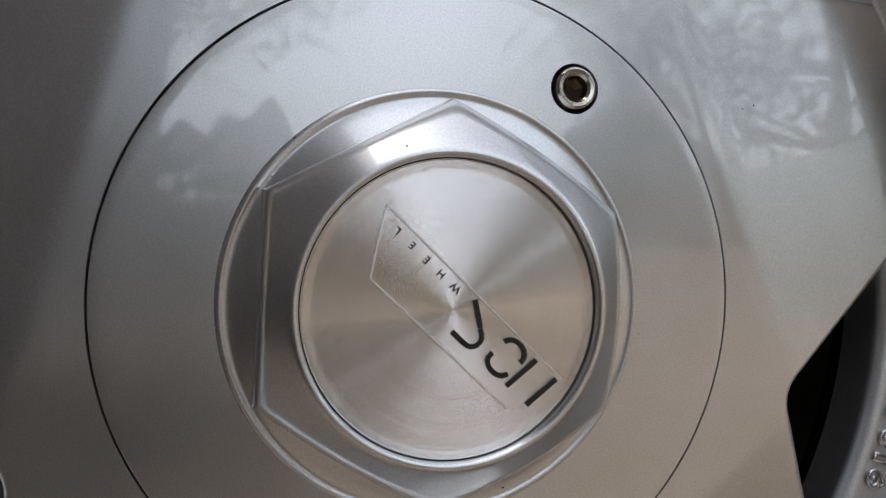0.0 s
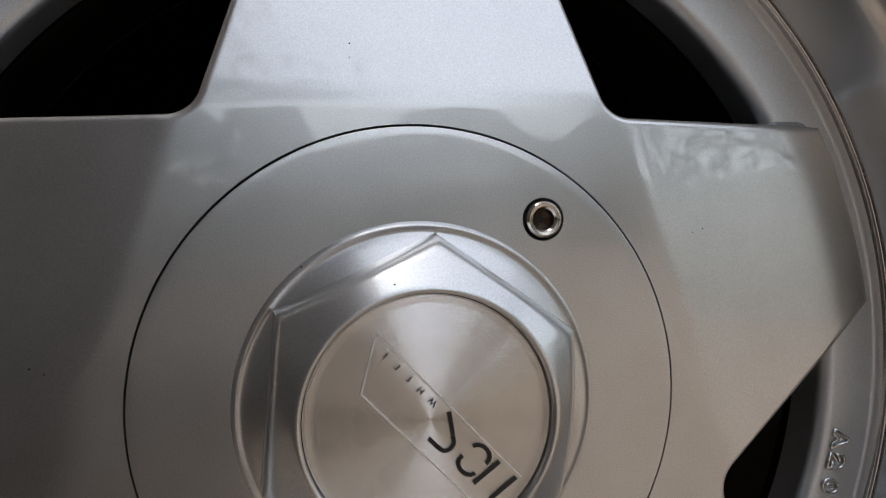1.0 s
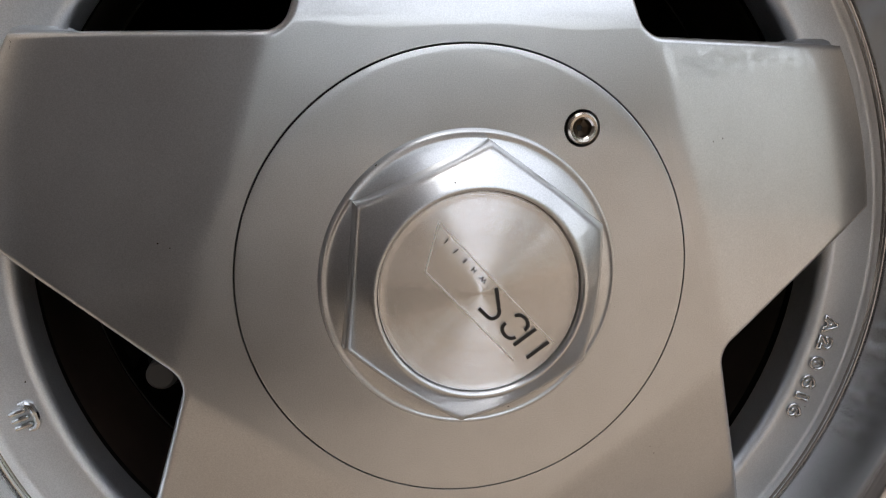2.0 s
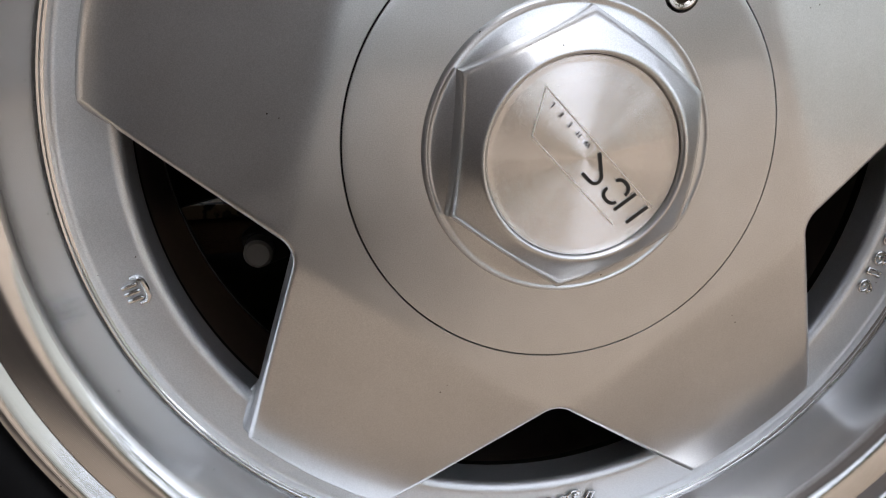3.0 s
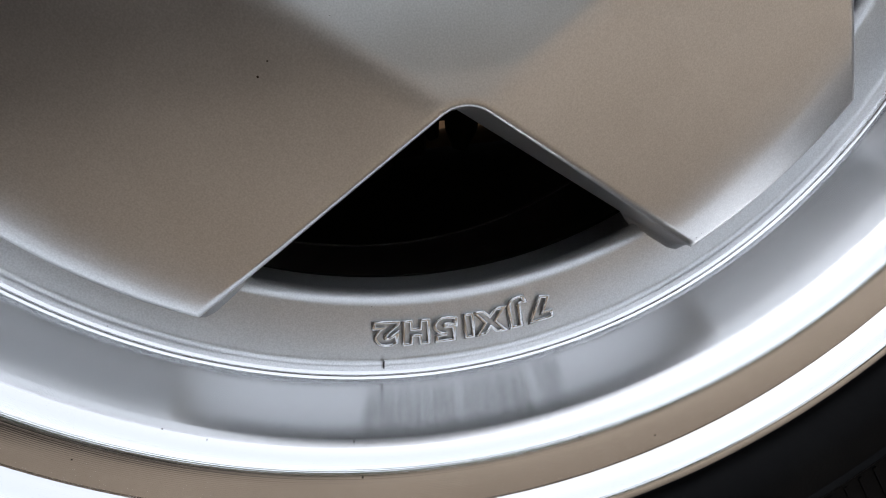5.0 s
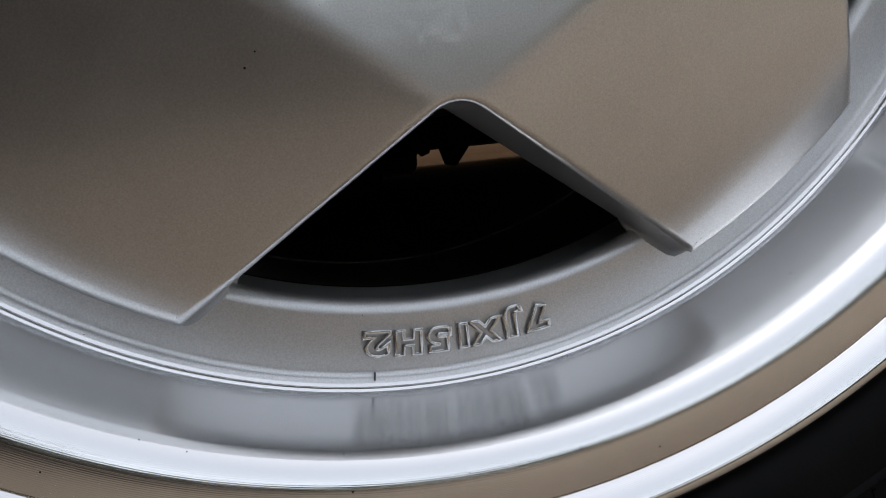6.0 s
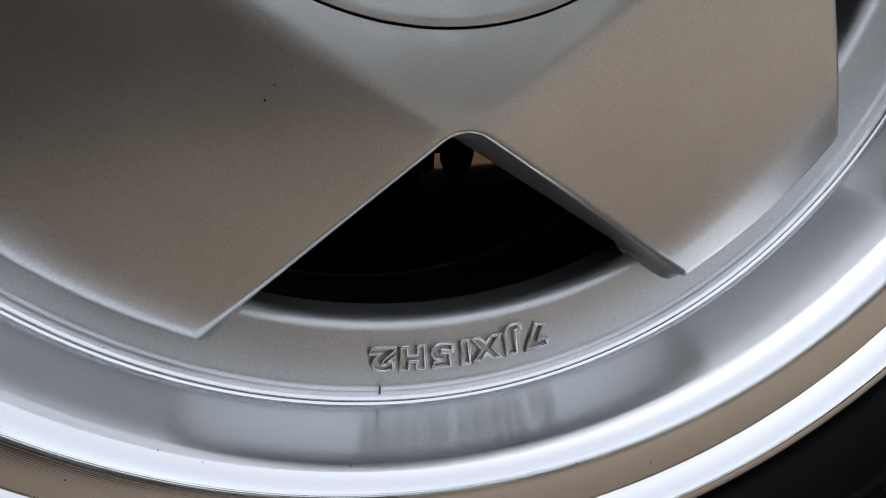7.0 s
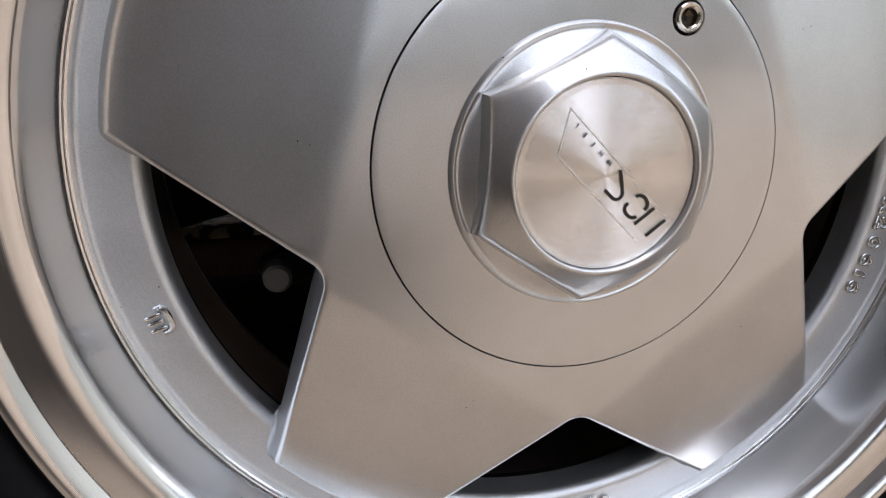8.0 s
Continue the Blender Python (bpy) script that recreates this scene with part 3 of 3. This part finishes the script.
def hex_boss():
    """Hexagon with a conical top, as on a chamfered nut, and a rounded seat for the badge."""
    bm = bmesh.new()
    seg, rings = 240, []

    def cone(r):
        return -0.0163 + (r - 0.0352) * 0.74

    for kind, v in [("side", 0.0006), ("side", 0.55), ("edge", 0.0014), ("edge", 0.0005), ("in", 0.9), ("in", 0.7), ("in", 0.45), ("in", 0.2), ("in", 0.0),
                    ("top", (0.0346, -0.0167)), ("top", (0.0340, -0.01695)), ("top", (0.0335, -0.0169)), ("top", (0.0331, -0.0165)), ("top", (0.0329, -0.0158)), ("top", (0.0329, -0.0120))]:
        ring = []
        for j in range(seg):
            a = 360 * j / seg
            m = (a % 60) - 30
            hexr = 0.0474 * math.cos(radians(30)) / math.cos(radians(m))
            if kind == "side":
                r = hexr + (0.0012 if v < 0.1 else 0.0005)
                y = v if v < 0.1 else cone(hexr) * v
            elif kind == "edge":
                r, y = hexr + (0.0 if v > 0.001 else -0.00035), cone(hexr) + v
            elif kind == "in":
                r = 0.0352 + (hexr - 0.0011 - 0.0352) * v
                y = cone(r)
            else:
                r, y = v
            ring.append(bm.verts.new(polar(r, a + 84.2, y)))
        rings.append(ring)
    for a, b in zip(rings, rings[1:]):
        for j in range(seg):
            bm.faces.new((a[j], a[(j + 1) % seg], b[(j + 1) % seg], b[j]))
    return bm


part("hex_boss", hex_boss(), M_PAINT, cap, "raised hexagonal silver boss", 40)
# dark floor ring, shade painted in round the badge
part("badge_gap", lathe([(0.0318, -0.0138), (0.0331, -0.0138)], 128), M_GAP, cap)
part("badge", lathe([(0.0, -0.0151), (0.0300, -0.0151), (0.0306, -0.01502), (0.0311, -0.01515), (0.0322, -0.0152), (0.03265, -0.0149), (0.03275, -0.0120)], 192), M_BADGE, cap, "round spun aluminium badge")

E1, E2 = Vector((math.cos(radians(133)), 0, math.sin(radians(133)))), Vector((math.cos(radians(223)), 0, math.sin(radians(223))))
BADGE_Y = -0.01545


def badge_bar(bm, a, b, width, y=BADGE_Y, thick=0.0004):
    """A flat bar on the badge from a to b, in the badge's own axes."""
    pa, pb = E1 * a[0] + E2 * a[1], E1 * b[0] + E2 * b[1]
    d = (pb - pa).normalized()
    w = Vector((-d.z, 0, d.x)) * width / 2
    low, top = [], []
    for p in (pa - w, pb - w, pb + w, pa + w):
        low.append(bm.verts.new(p + Vector((0, y + thick, 0))))
        top.append(bm.verts.new(p + Vector((0, y, 0))))
    bm.faces.new(top)
    for k in range(4):
        bm.faces.new((low[k], low[(k + 1) % 4], top[(k + 1) % 4], top[k]))


def emblem_shape(bars):
    bm = bmesh.new()
    for a, b, w in bars:
        badge_bar(bm, a, b, w)
    return bm


T = 0.00115


def bow(centre, radius, a0, a1, n=9, squash=1.0):
    """Short bars that follow an arc on the badge."""
    cx, cy = centre
    pts = [(cx + radius * math.cos(radians(a0 + (a1 - a0) * k / n)), cy + radius * squash * math.sin(radians(a0 + (a1 - a0) * k / n))) for k in range(n + 1)]
    return [(p, q, T) for p, q in zip(pts, pts[1:])]


part("emblem_bars", emblem_shape([((-0.0280, -0.0049), (-0.0268, 0.0039), T), ((-0.0216, -0.0048), (-0.0204, 0.0040), T)]), M_INK, cap, "two slanting black emblem bars")
part("emblem_bows", emblem_shape(bow((-0.0158, 0.0016), 0.0030, -20, 175, squash=0.75) + bow((-0.0163, -0.0026), 0.0030, 160, 355, squash=0.72)), M_INK, cap, "two open black emblem bows")
part("emblem_hook", emblem_shape(bow((-0.0070, 0.0014), 0.0023, 70, 265) + [((-0.0066, 0.0037), (-0.0030, 0.0037), T), ((-0.0072, -0.0012), (-0.0020, -0.0048), T)]), M_INK, cap, "black hooked emblem shape")


def badge_word():
    bm = bmesh.new()
    for k, me in enumerate(glyphs("WHEEL", 0.0024, 0.0001, 0.0)):
        p = E1 * (0.0030 + 0.0044 * k) + E2 * (-0.0044)
        m = Matrix.Translation(p + Vector((0, BADGE_Y, 0))) @ Matrix.Rotation(radians(-133), 4, "Y") @ Matrix.Rotation(radians(90), 4, "X")
        me.transform(m)
        bm.from_mesh(me)
        bpy.data.meshes.remove(me)
    return bm


part("badge_word", badge_word(), M_INK, cap, "small black word WHEEL")
bm = bmesh.new()
LW = 0.00038
for a, b in (((0.0262, -0.0059), (-0.0290, -0.0059)), ((0.0178, 0.0076), (-0.0240, 0.0076)), ((0.0262, -0.0059), (0.0178, 0.0076))):
    badge_bar(bm, a, b, LW, BADGE_Y + 0.0001, 0.0003)
part("etched_frame", bm, M_LINE, cap, "fine pale etched outline")


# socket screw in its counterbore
# counterbore floor coloured as deep shade
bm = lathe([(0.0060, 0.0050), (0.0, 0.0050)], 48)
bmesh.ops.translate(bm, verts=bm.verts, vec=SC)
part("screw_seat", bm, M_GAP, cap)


def socket_screw():
    bm = lathe([(0.0054, 0.0045), (0.0054, 0.0014), (0.0052, 0.0006), (0.0046, 0.0000), (0.0037, 0.0001), (0.0031, 0.0007)], 48)
    bmesh.ops.translate(bm, verts=bm.verts, vec=SCREW)
    return bm


def socket():
    """Hexagon socket sunk into the screw's head."""
    bm = bmesh.new()
    rings = []
    for r, y in ((0.00314, 0.0007), (0.0030, 0.0030), (0.0023, 0.0036)):
        rings.append([bm.verts.new(SCREW + polar(r * math.cos(radians(30)) / math.cos(radians(((7.5 * k) % 60) - 30)) if y > 0.002 else r, 7.5 * k + 12, y)) for k in range(48)])
    for a, b in zip(rings, rings[1:]):
        for k in range(48):
            bm.faces.new((a[k], a[(k + 1) % 48], b[(k + 1) % 48], b[k]))
    pit = bm.verts.new(SCREW + Vector((0, 0.0048, 0)))
    for k in range(48):
        bm.faces.new((rings[-1][k], rings[-1][(k + 1) % 48], pit))
    return bm


part("socket_screw", socket_screw(), M_CHROME, cap, "bright socket-head screw", 25)
part("screw_socket", socket(), M_SOCKET, cap, "dark hexagon socket", 25)


# ---- tyre ----
tp = [(0.2040, 0.0090), (0.2098, 0.0060), (0.2103, -0.0050), (0.2120, -0.0098), (0.2158, -0.0142), (0.2220, -0.0163), (0.2280, -0.0168), (0.2286, -0.0176), (0.2293, -0.0179), (0.2301, -0.0176), (0.2308, -0.0166), (0.2400, -0.0171), (0.2520, -0.0163),
      (0.2590, -0.0132), (0.2650, -0.0090), (0.2705, -0.0040), (0.2745, 0.0030), (0.2775, 0.0130), (0.2795, 0.0250), (0.2798, 0.0330)]
tread = []
for k in range(4):
    y0 = 0.036 + 0.030 * k
    tread += [(0.2800, y0), (0.2808, y0 + 0.004), (0.2810, y0 + 0.021), (0.2800, y0 + 0.0245), (0.2735, y0 + 0.025), (0.2735, y0 + 0.029)]
tp += tread + [(0.2760, 0.165), (0.2660, 0.182), (0.2400, 0.190), (0.2150, 0.186), (0.2040, 0.170), (0.1950, 0.165), (0.1950, 0.0200)]
tyre = wheel_part("tyre", lathe(tp, 224, True), M_TYRE, "black rubber tyre with ribbed sidewall")


def sidewall_ribs():
    """Fine radial serrations outside the sidewall's rib."""
    bm = bmesh.new()
    for k in range(300):
        a = 1.2 * k
        box(bm, polar(0.2375, a, -0.0170), (0.0110, 0.0006, 0.0011), Matrix.Rotation(radians(-a), 4, "Y") @ Matrix.Rotation(radians(-3), 4, "Z"))
    return bm


part("sidewall_ribs", sidewall_ribs(), M_TYRE, tyre)
bm = bmesh.new()
for k, a in enumerate((-72.0, -71.2, -70.7, -69.1, -66.3, -65.4, -64.9, -64.3, -63.7)):
    box(bm, polar(0.2166 + 0.0004 * (k % 2), a, -0.0131), (0.0016 + 0.0008 * (k % 3), 0.0009, 0.0011), Matrix.Rotation(radians(-a - 35), 4, "Y"), 0.0002)
part("sidewall_marks", bm, M_TYRE, tyre, "small raised moulding bars")
bm = lathe([(0.0, -0.0005), (0.0030, -0.0005), (0.0036, 0.0003)], 24)
bmesh.ops.transform(bm, matrix=Matrix.Translation(polar(0.2372, -53.9, -0.0171)) @ Matrix.Rotation(radians(3), 4, "X"), verts=bm.verts)
part("paint_dot", bm, M_RED, tyre, "faded red paint dot")

# ---- what is seen through the openings ----
brake = tagged(new("brake_assembly"), "brake and hub parts behind the wheel, blackened as in shade", "brake")
brake.location = (0, 0, 0)


def brake_part(name, bm, mat, label=""):
    ob = part(name, bm, mat, brake, label)
    ob.matrix_local = UP
    return ob


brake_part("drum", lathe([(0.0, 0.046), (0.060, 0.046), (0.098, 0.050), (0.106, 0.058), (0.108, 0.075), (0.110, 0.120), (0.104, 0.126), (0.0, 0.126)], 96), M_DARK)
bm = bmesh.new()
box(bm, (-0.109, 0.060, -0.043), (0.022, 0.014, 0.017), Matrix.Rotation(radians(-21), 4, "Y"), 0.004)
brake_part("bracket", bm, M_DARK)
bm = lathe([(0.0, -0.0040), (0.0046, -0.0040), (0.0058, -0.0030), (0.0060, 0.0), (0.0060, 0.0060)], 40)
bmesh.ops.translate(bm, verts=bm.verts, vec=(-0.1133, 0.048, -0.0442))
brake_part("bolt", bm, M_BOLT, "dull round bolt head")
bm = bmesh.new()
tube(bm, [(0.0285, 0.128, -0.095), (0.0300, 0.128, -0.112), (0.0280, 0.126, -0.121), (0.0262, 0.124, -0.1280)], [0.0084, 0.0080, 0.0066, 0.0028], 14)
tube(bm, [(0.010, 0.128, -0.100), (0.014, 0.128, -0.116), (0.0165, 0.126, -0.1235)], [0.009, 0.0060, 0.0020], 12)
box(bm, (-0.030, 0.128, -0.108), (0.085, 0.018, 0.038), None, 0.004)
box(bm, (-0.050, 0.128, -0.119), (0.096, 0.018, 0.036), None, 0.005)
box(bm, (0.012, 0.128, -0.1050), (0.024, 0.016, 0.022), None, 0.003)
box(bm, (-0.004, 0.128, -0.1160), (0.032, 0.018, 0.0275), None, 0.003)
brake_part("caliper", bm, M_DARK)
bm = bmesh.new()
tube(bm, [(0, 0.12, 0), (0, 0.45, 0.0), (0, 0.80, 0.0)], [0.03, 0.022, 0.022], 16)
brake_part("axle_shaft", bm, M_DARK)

car = tagged(new("car_underside"), "underside and wheel arch of the parked car, blackened as in shade", "car")
car.location = (0, 0, 0)
bm = bmesh.new()
slope = math.atan2(0.011, 0.046)
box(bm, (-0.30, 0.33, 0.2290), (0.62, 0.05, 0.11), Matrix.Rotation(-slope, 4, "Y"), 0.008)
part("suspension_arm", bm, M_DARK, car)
# unseen blocks added to hide lit ground below the hub
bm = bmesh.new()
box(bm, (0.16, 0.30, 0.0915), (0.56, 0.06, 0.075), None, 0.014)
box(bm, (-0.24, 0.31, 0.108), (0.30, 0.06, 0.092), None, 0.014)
part("lower_blocker", bm, M_DARK, car)
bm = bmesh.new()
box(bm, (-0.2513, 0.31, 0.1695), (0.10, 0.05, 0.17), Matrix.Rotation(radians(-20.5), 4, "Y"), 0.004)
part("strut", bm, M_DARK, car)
# unseen floor boxes, set low to keep daylight off the ground beneath
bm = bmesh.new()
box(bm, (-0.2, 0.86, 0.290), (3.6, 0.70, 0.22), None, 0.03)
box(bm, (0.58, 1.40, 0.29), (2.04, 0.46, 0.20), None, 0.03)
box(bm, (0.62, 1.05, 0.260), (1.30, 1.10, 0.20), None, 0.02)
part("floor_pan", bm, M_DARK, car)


# unseen bars added to shut out daylight from the far side
bm = bmesh.new()
box(bm, (-1.22, 1.23, 0.27), (1.56, 0.07, 0.28), None, 0.02)
box(bm, (0.88, 1.66, 0.220), (1.86, 0.07, 0.36), None, 0.02)
part("far_light_block", bm, M_DARK, car)


def arch_liner():
    """Half drum over the wheel, closed towards the middle of the car."""
    bm = bmesh.new()
    n = 28
    rings = []
    for r, y in ((0.345, -0.020), (0.345, 0.330), (0.030, 0.345)):
        rings.append([bm.verts.new((r * math.cos(radians(-12 + 204 * k / n)), y, WZ + r * math.sin(radians(-12 + 204 * k / n)))) for k in range(n + 1)])
    for a, b in zip(rings, rings[1:]):
        for k in range(n):
            bm.faces.new((a[k], a[k + 1], b[k + 1], b[k]))
    bmesh.ops.solidify(bm, geom=bm.faces, thickness=0.006)
    return bm


part("arch_liner", arch_liner(), M_DARK, car)


# unseen panel, added to hold sun and sky off the wheel
def fender():
    """Outer body side with the arch cut out of it, and the bonnet's top."""
    bm = bmesh.new()
    n = 32
    inner = [(0.345 * math.cos(radians(-12 + 204 * k / n)), WZ + 0.345 * math.sin(radians(-12 + 204 * k / n))) for k in range(n + 1)]
    outer = []
    for x, z in inner:
        dx, dz = x, z - WZ
        s = min((1.9 if dx < 0 else 0.85) / max(abs(dx), 1e-6), (0.50 / dz if dz > 1e-6 else 1e9), 9)
        outer.append((dx * s, max(0.11, WZ + dz * s)))
    vi = [bm.verts.new((x, -0.022, z)) for x, z in inner]
    vm = [bm.verts.new((x * 1.02, -0.030, WZ + (z - WZ) * 1.03)) for x, z in inner]
    vo = [bm.verts.new((x, -0.030 + 0.06 * max(0, z - 0.55) / 0.23, z)) for x, z in outer]
    for a, b in ((vi, vm), (vm, vo)):
        for k in range(n):
            bm.faces.new((a[k], a[k + 1], b[k + 1], b[k]))
    bmesh.ops.solidify(bm, geom=bm.faces, thickness=0.003)
    return bm


M_BODY = material("dark_car_paint", (0.03, 0.032, 0.036), 0.3, 0.2, 0.8)
part("fender", fender(), M_BODY, car, "unseen dark fender added to keep sun off the wheel")
# unseen slabs, sized to throw shade on the wheel and the ground
bm = bmesh.new()
box(bm, (-0.52, 0.705, 0.80), (2.74, 1.39, 0.05), None, 0.02)
box(bm, (0.05, 1.47, 0.80), (1.6, 0.46, 0.05), None, 0.02)
part("bonnet", bm, M_BODY, car, "unseen dark bonnet slabs added to cast the car's shade")


# ---- trees across the yard, mirrored in the metal ----
def tree(x, y, height, seed):
    rng = random.Random(seed)
    t = tagged(new("tree"), "leafy yard tree with bare lower branches", "tree", group="yard trees")
    t.location = (x, y, 0)
    bm = bmesh.new()
    lean = Vector((rng.uniform(-0.2, 0.2), rng.uniform(-0.1, 0.1), 0))
    pts = [Vector((0, 0, -0.1)) + lean * k + Vector((rng.uniform(-0.05, 0.05), rng.uniform(-0.05, 0.05), height * 0.75 * k / 5)) for k in range(6)]
    tube(bm, pts, [0.17, 0.14, 0.12, 0.10, 0.07, 0.03], 10)
    ends = []
    for k in range(16):
        s = pts[rng.randint(2, 5)]
        a, up = rng.random() * 6.28, rng.uniform(0.2, 0.9)
        ln = rng.uniform(0.9, 2.0)
        d = Vector((math.cos(a), math.sin(a), up)).normalized() * ln
        mid = s + d * 0.5 + Vector((0, 0, rng.uniform(-0.1, 0.2)))
        tube(bm, [s, mid, s + d], [0.04, 0.025, 0.008], 6)
        ends += [mid, s + d, s + d * 0.8]
        for q in range(3):
            e = s + d * rng.uniform(0.5, 1) + Vector((rng.uniform(-0.6, 0.6), rng.uniform(-0.6, 0.6), rng.uniform(-0.2, 0.6)))
            tube(bm, [mid, (mid + e) / 2, e], [0.014, 0.010, 0.004], 5)
            ends.append(e)
    part("trunk", bm, M_BARK, t)
    verts, faces = [], []
    for k in range(1900):
        c = rng.choice(ends) + Vector((rng.gauss(0, 0.28), rng.gauss(0, 0.28), rng.gauss(0, 0.22)))
        r = Euler((rng.random() * 6.28, rng.random() * 6.28, rng.random() * 6.28)).to_matrix()
        s = rng.uniform(0.05, 0.10)
        b = len(verts)
        for p in ((-s, 0, 0), (-0.2 * s, 0.45 * s, 0.1 * s), (s, 0, 0), (-0.2 * s, -0.45 * s, 0.1 * s)):
            verts.append(c + r @ Vector(p))
        faces.append((b, b + 1, b + 2, b + 3))
    me = bpy.data.meshes.new("crown")
    me.from_pydata(verts, [], faces)
    me.materials.append(M_LEAF)
    crown = new("crown", me)
    crown.parent = t
    return t


for x, y, h, sd in ((-1.6, -6.6, 5.2, 2), (5.2, -9.4, 5.6, 3), (4.6, -6.4, 4.6, 4), (6.4, -3.2, 5.0, 6), (6.0, -5.4, 4.4, 9)):
    tree(x, y, h, sd)


# unseen shrubs, added to break the wall's mirrored edge and dim the horizon
def hedge():
    """Loose row of shrubs in front of the low south wall, uneven along its top."""
    rng = random.Random(21)
    verts, faces = [], []
    for k in range(9000):
        x = rng.uniform(-2.0, 4.7)
        top = 1.40 + 0.55 * noise.noise((x * 0.9, 4.0, 1.0)) + 0.35 * noise.noise((x * 3.1, 9.0, 2.0))
        c = Vector((x, rng.uniform(-7.75, -7.15), max(0.04, top * (1.0 - rng.random() ** 2.2))))
        r = Euler((rng.random() * 6.28, rng.random() * 6.28, rng.random() * 6.28)).to_matrix()
        q = rng.uniform(0.05, 0.10)
        b = len(verts)
        for p in ((-q, 0, 0), (-0.2 * q, 0.5 * q, 0.1 * q), (q, 0, 0), (-0.2 * q, -0.5 * q, 0.1 * q)):
            verts.append(c + r @ Vector(p))
        faces.append((b, b + 1, b + 2, b + 3))
    me = bpy.data.meshes.new("hedge")
    me.from_pydata(verts, [], faces)
    me.materials.append(M_LEAF)
    tagged(new("hedge", me), "unseen dark green shrubs added to break and dim the mirrored horizon", "hedge", kind="stuff")


hedge()
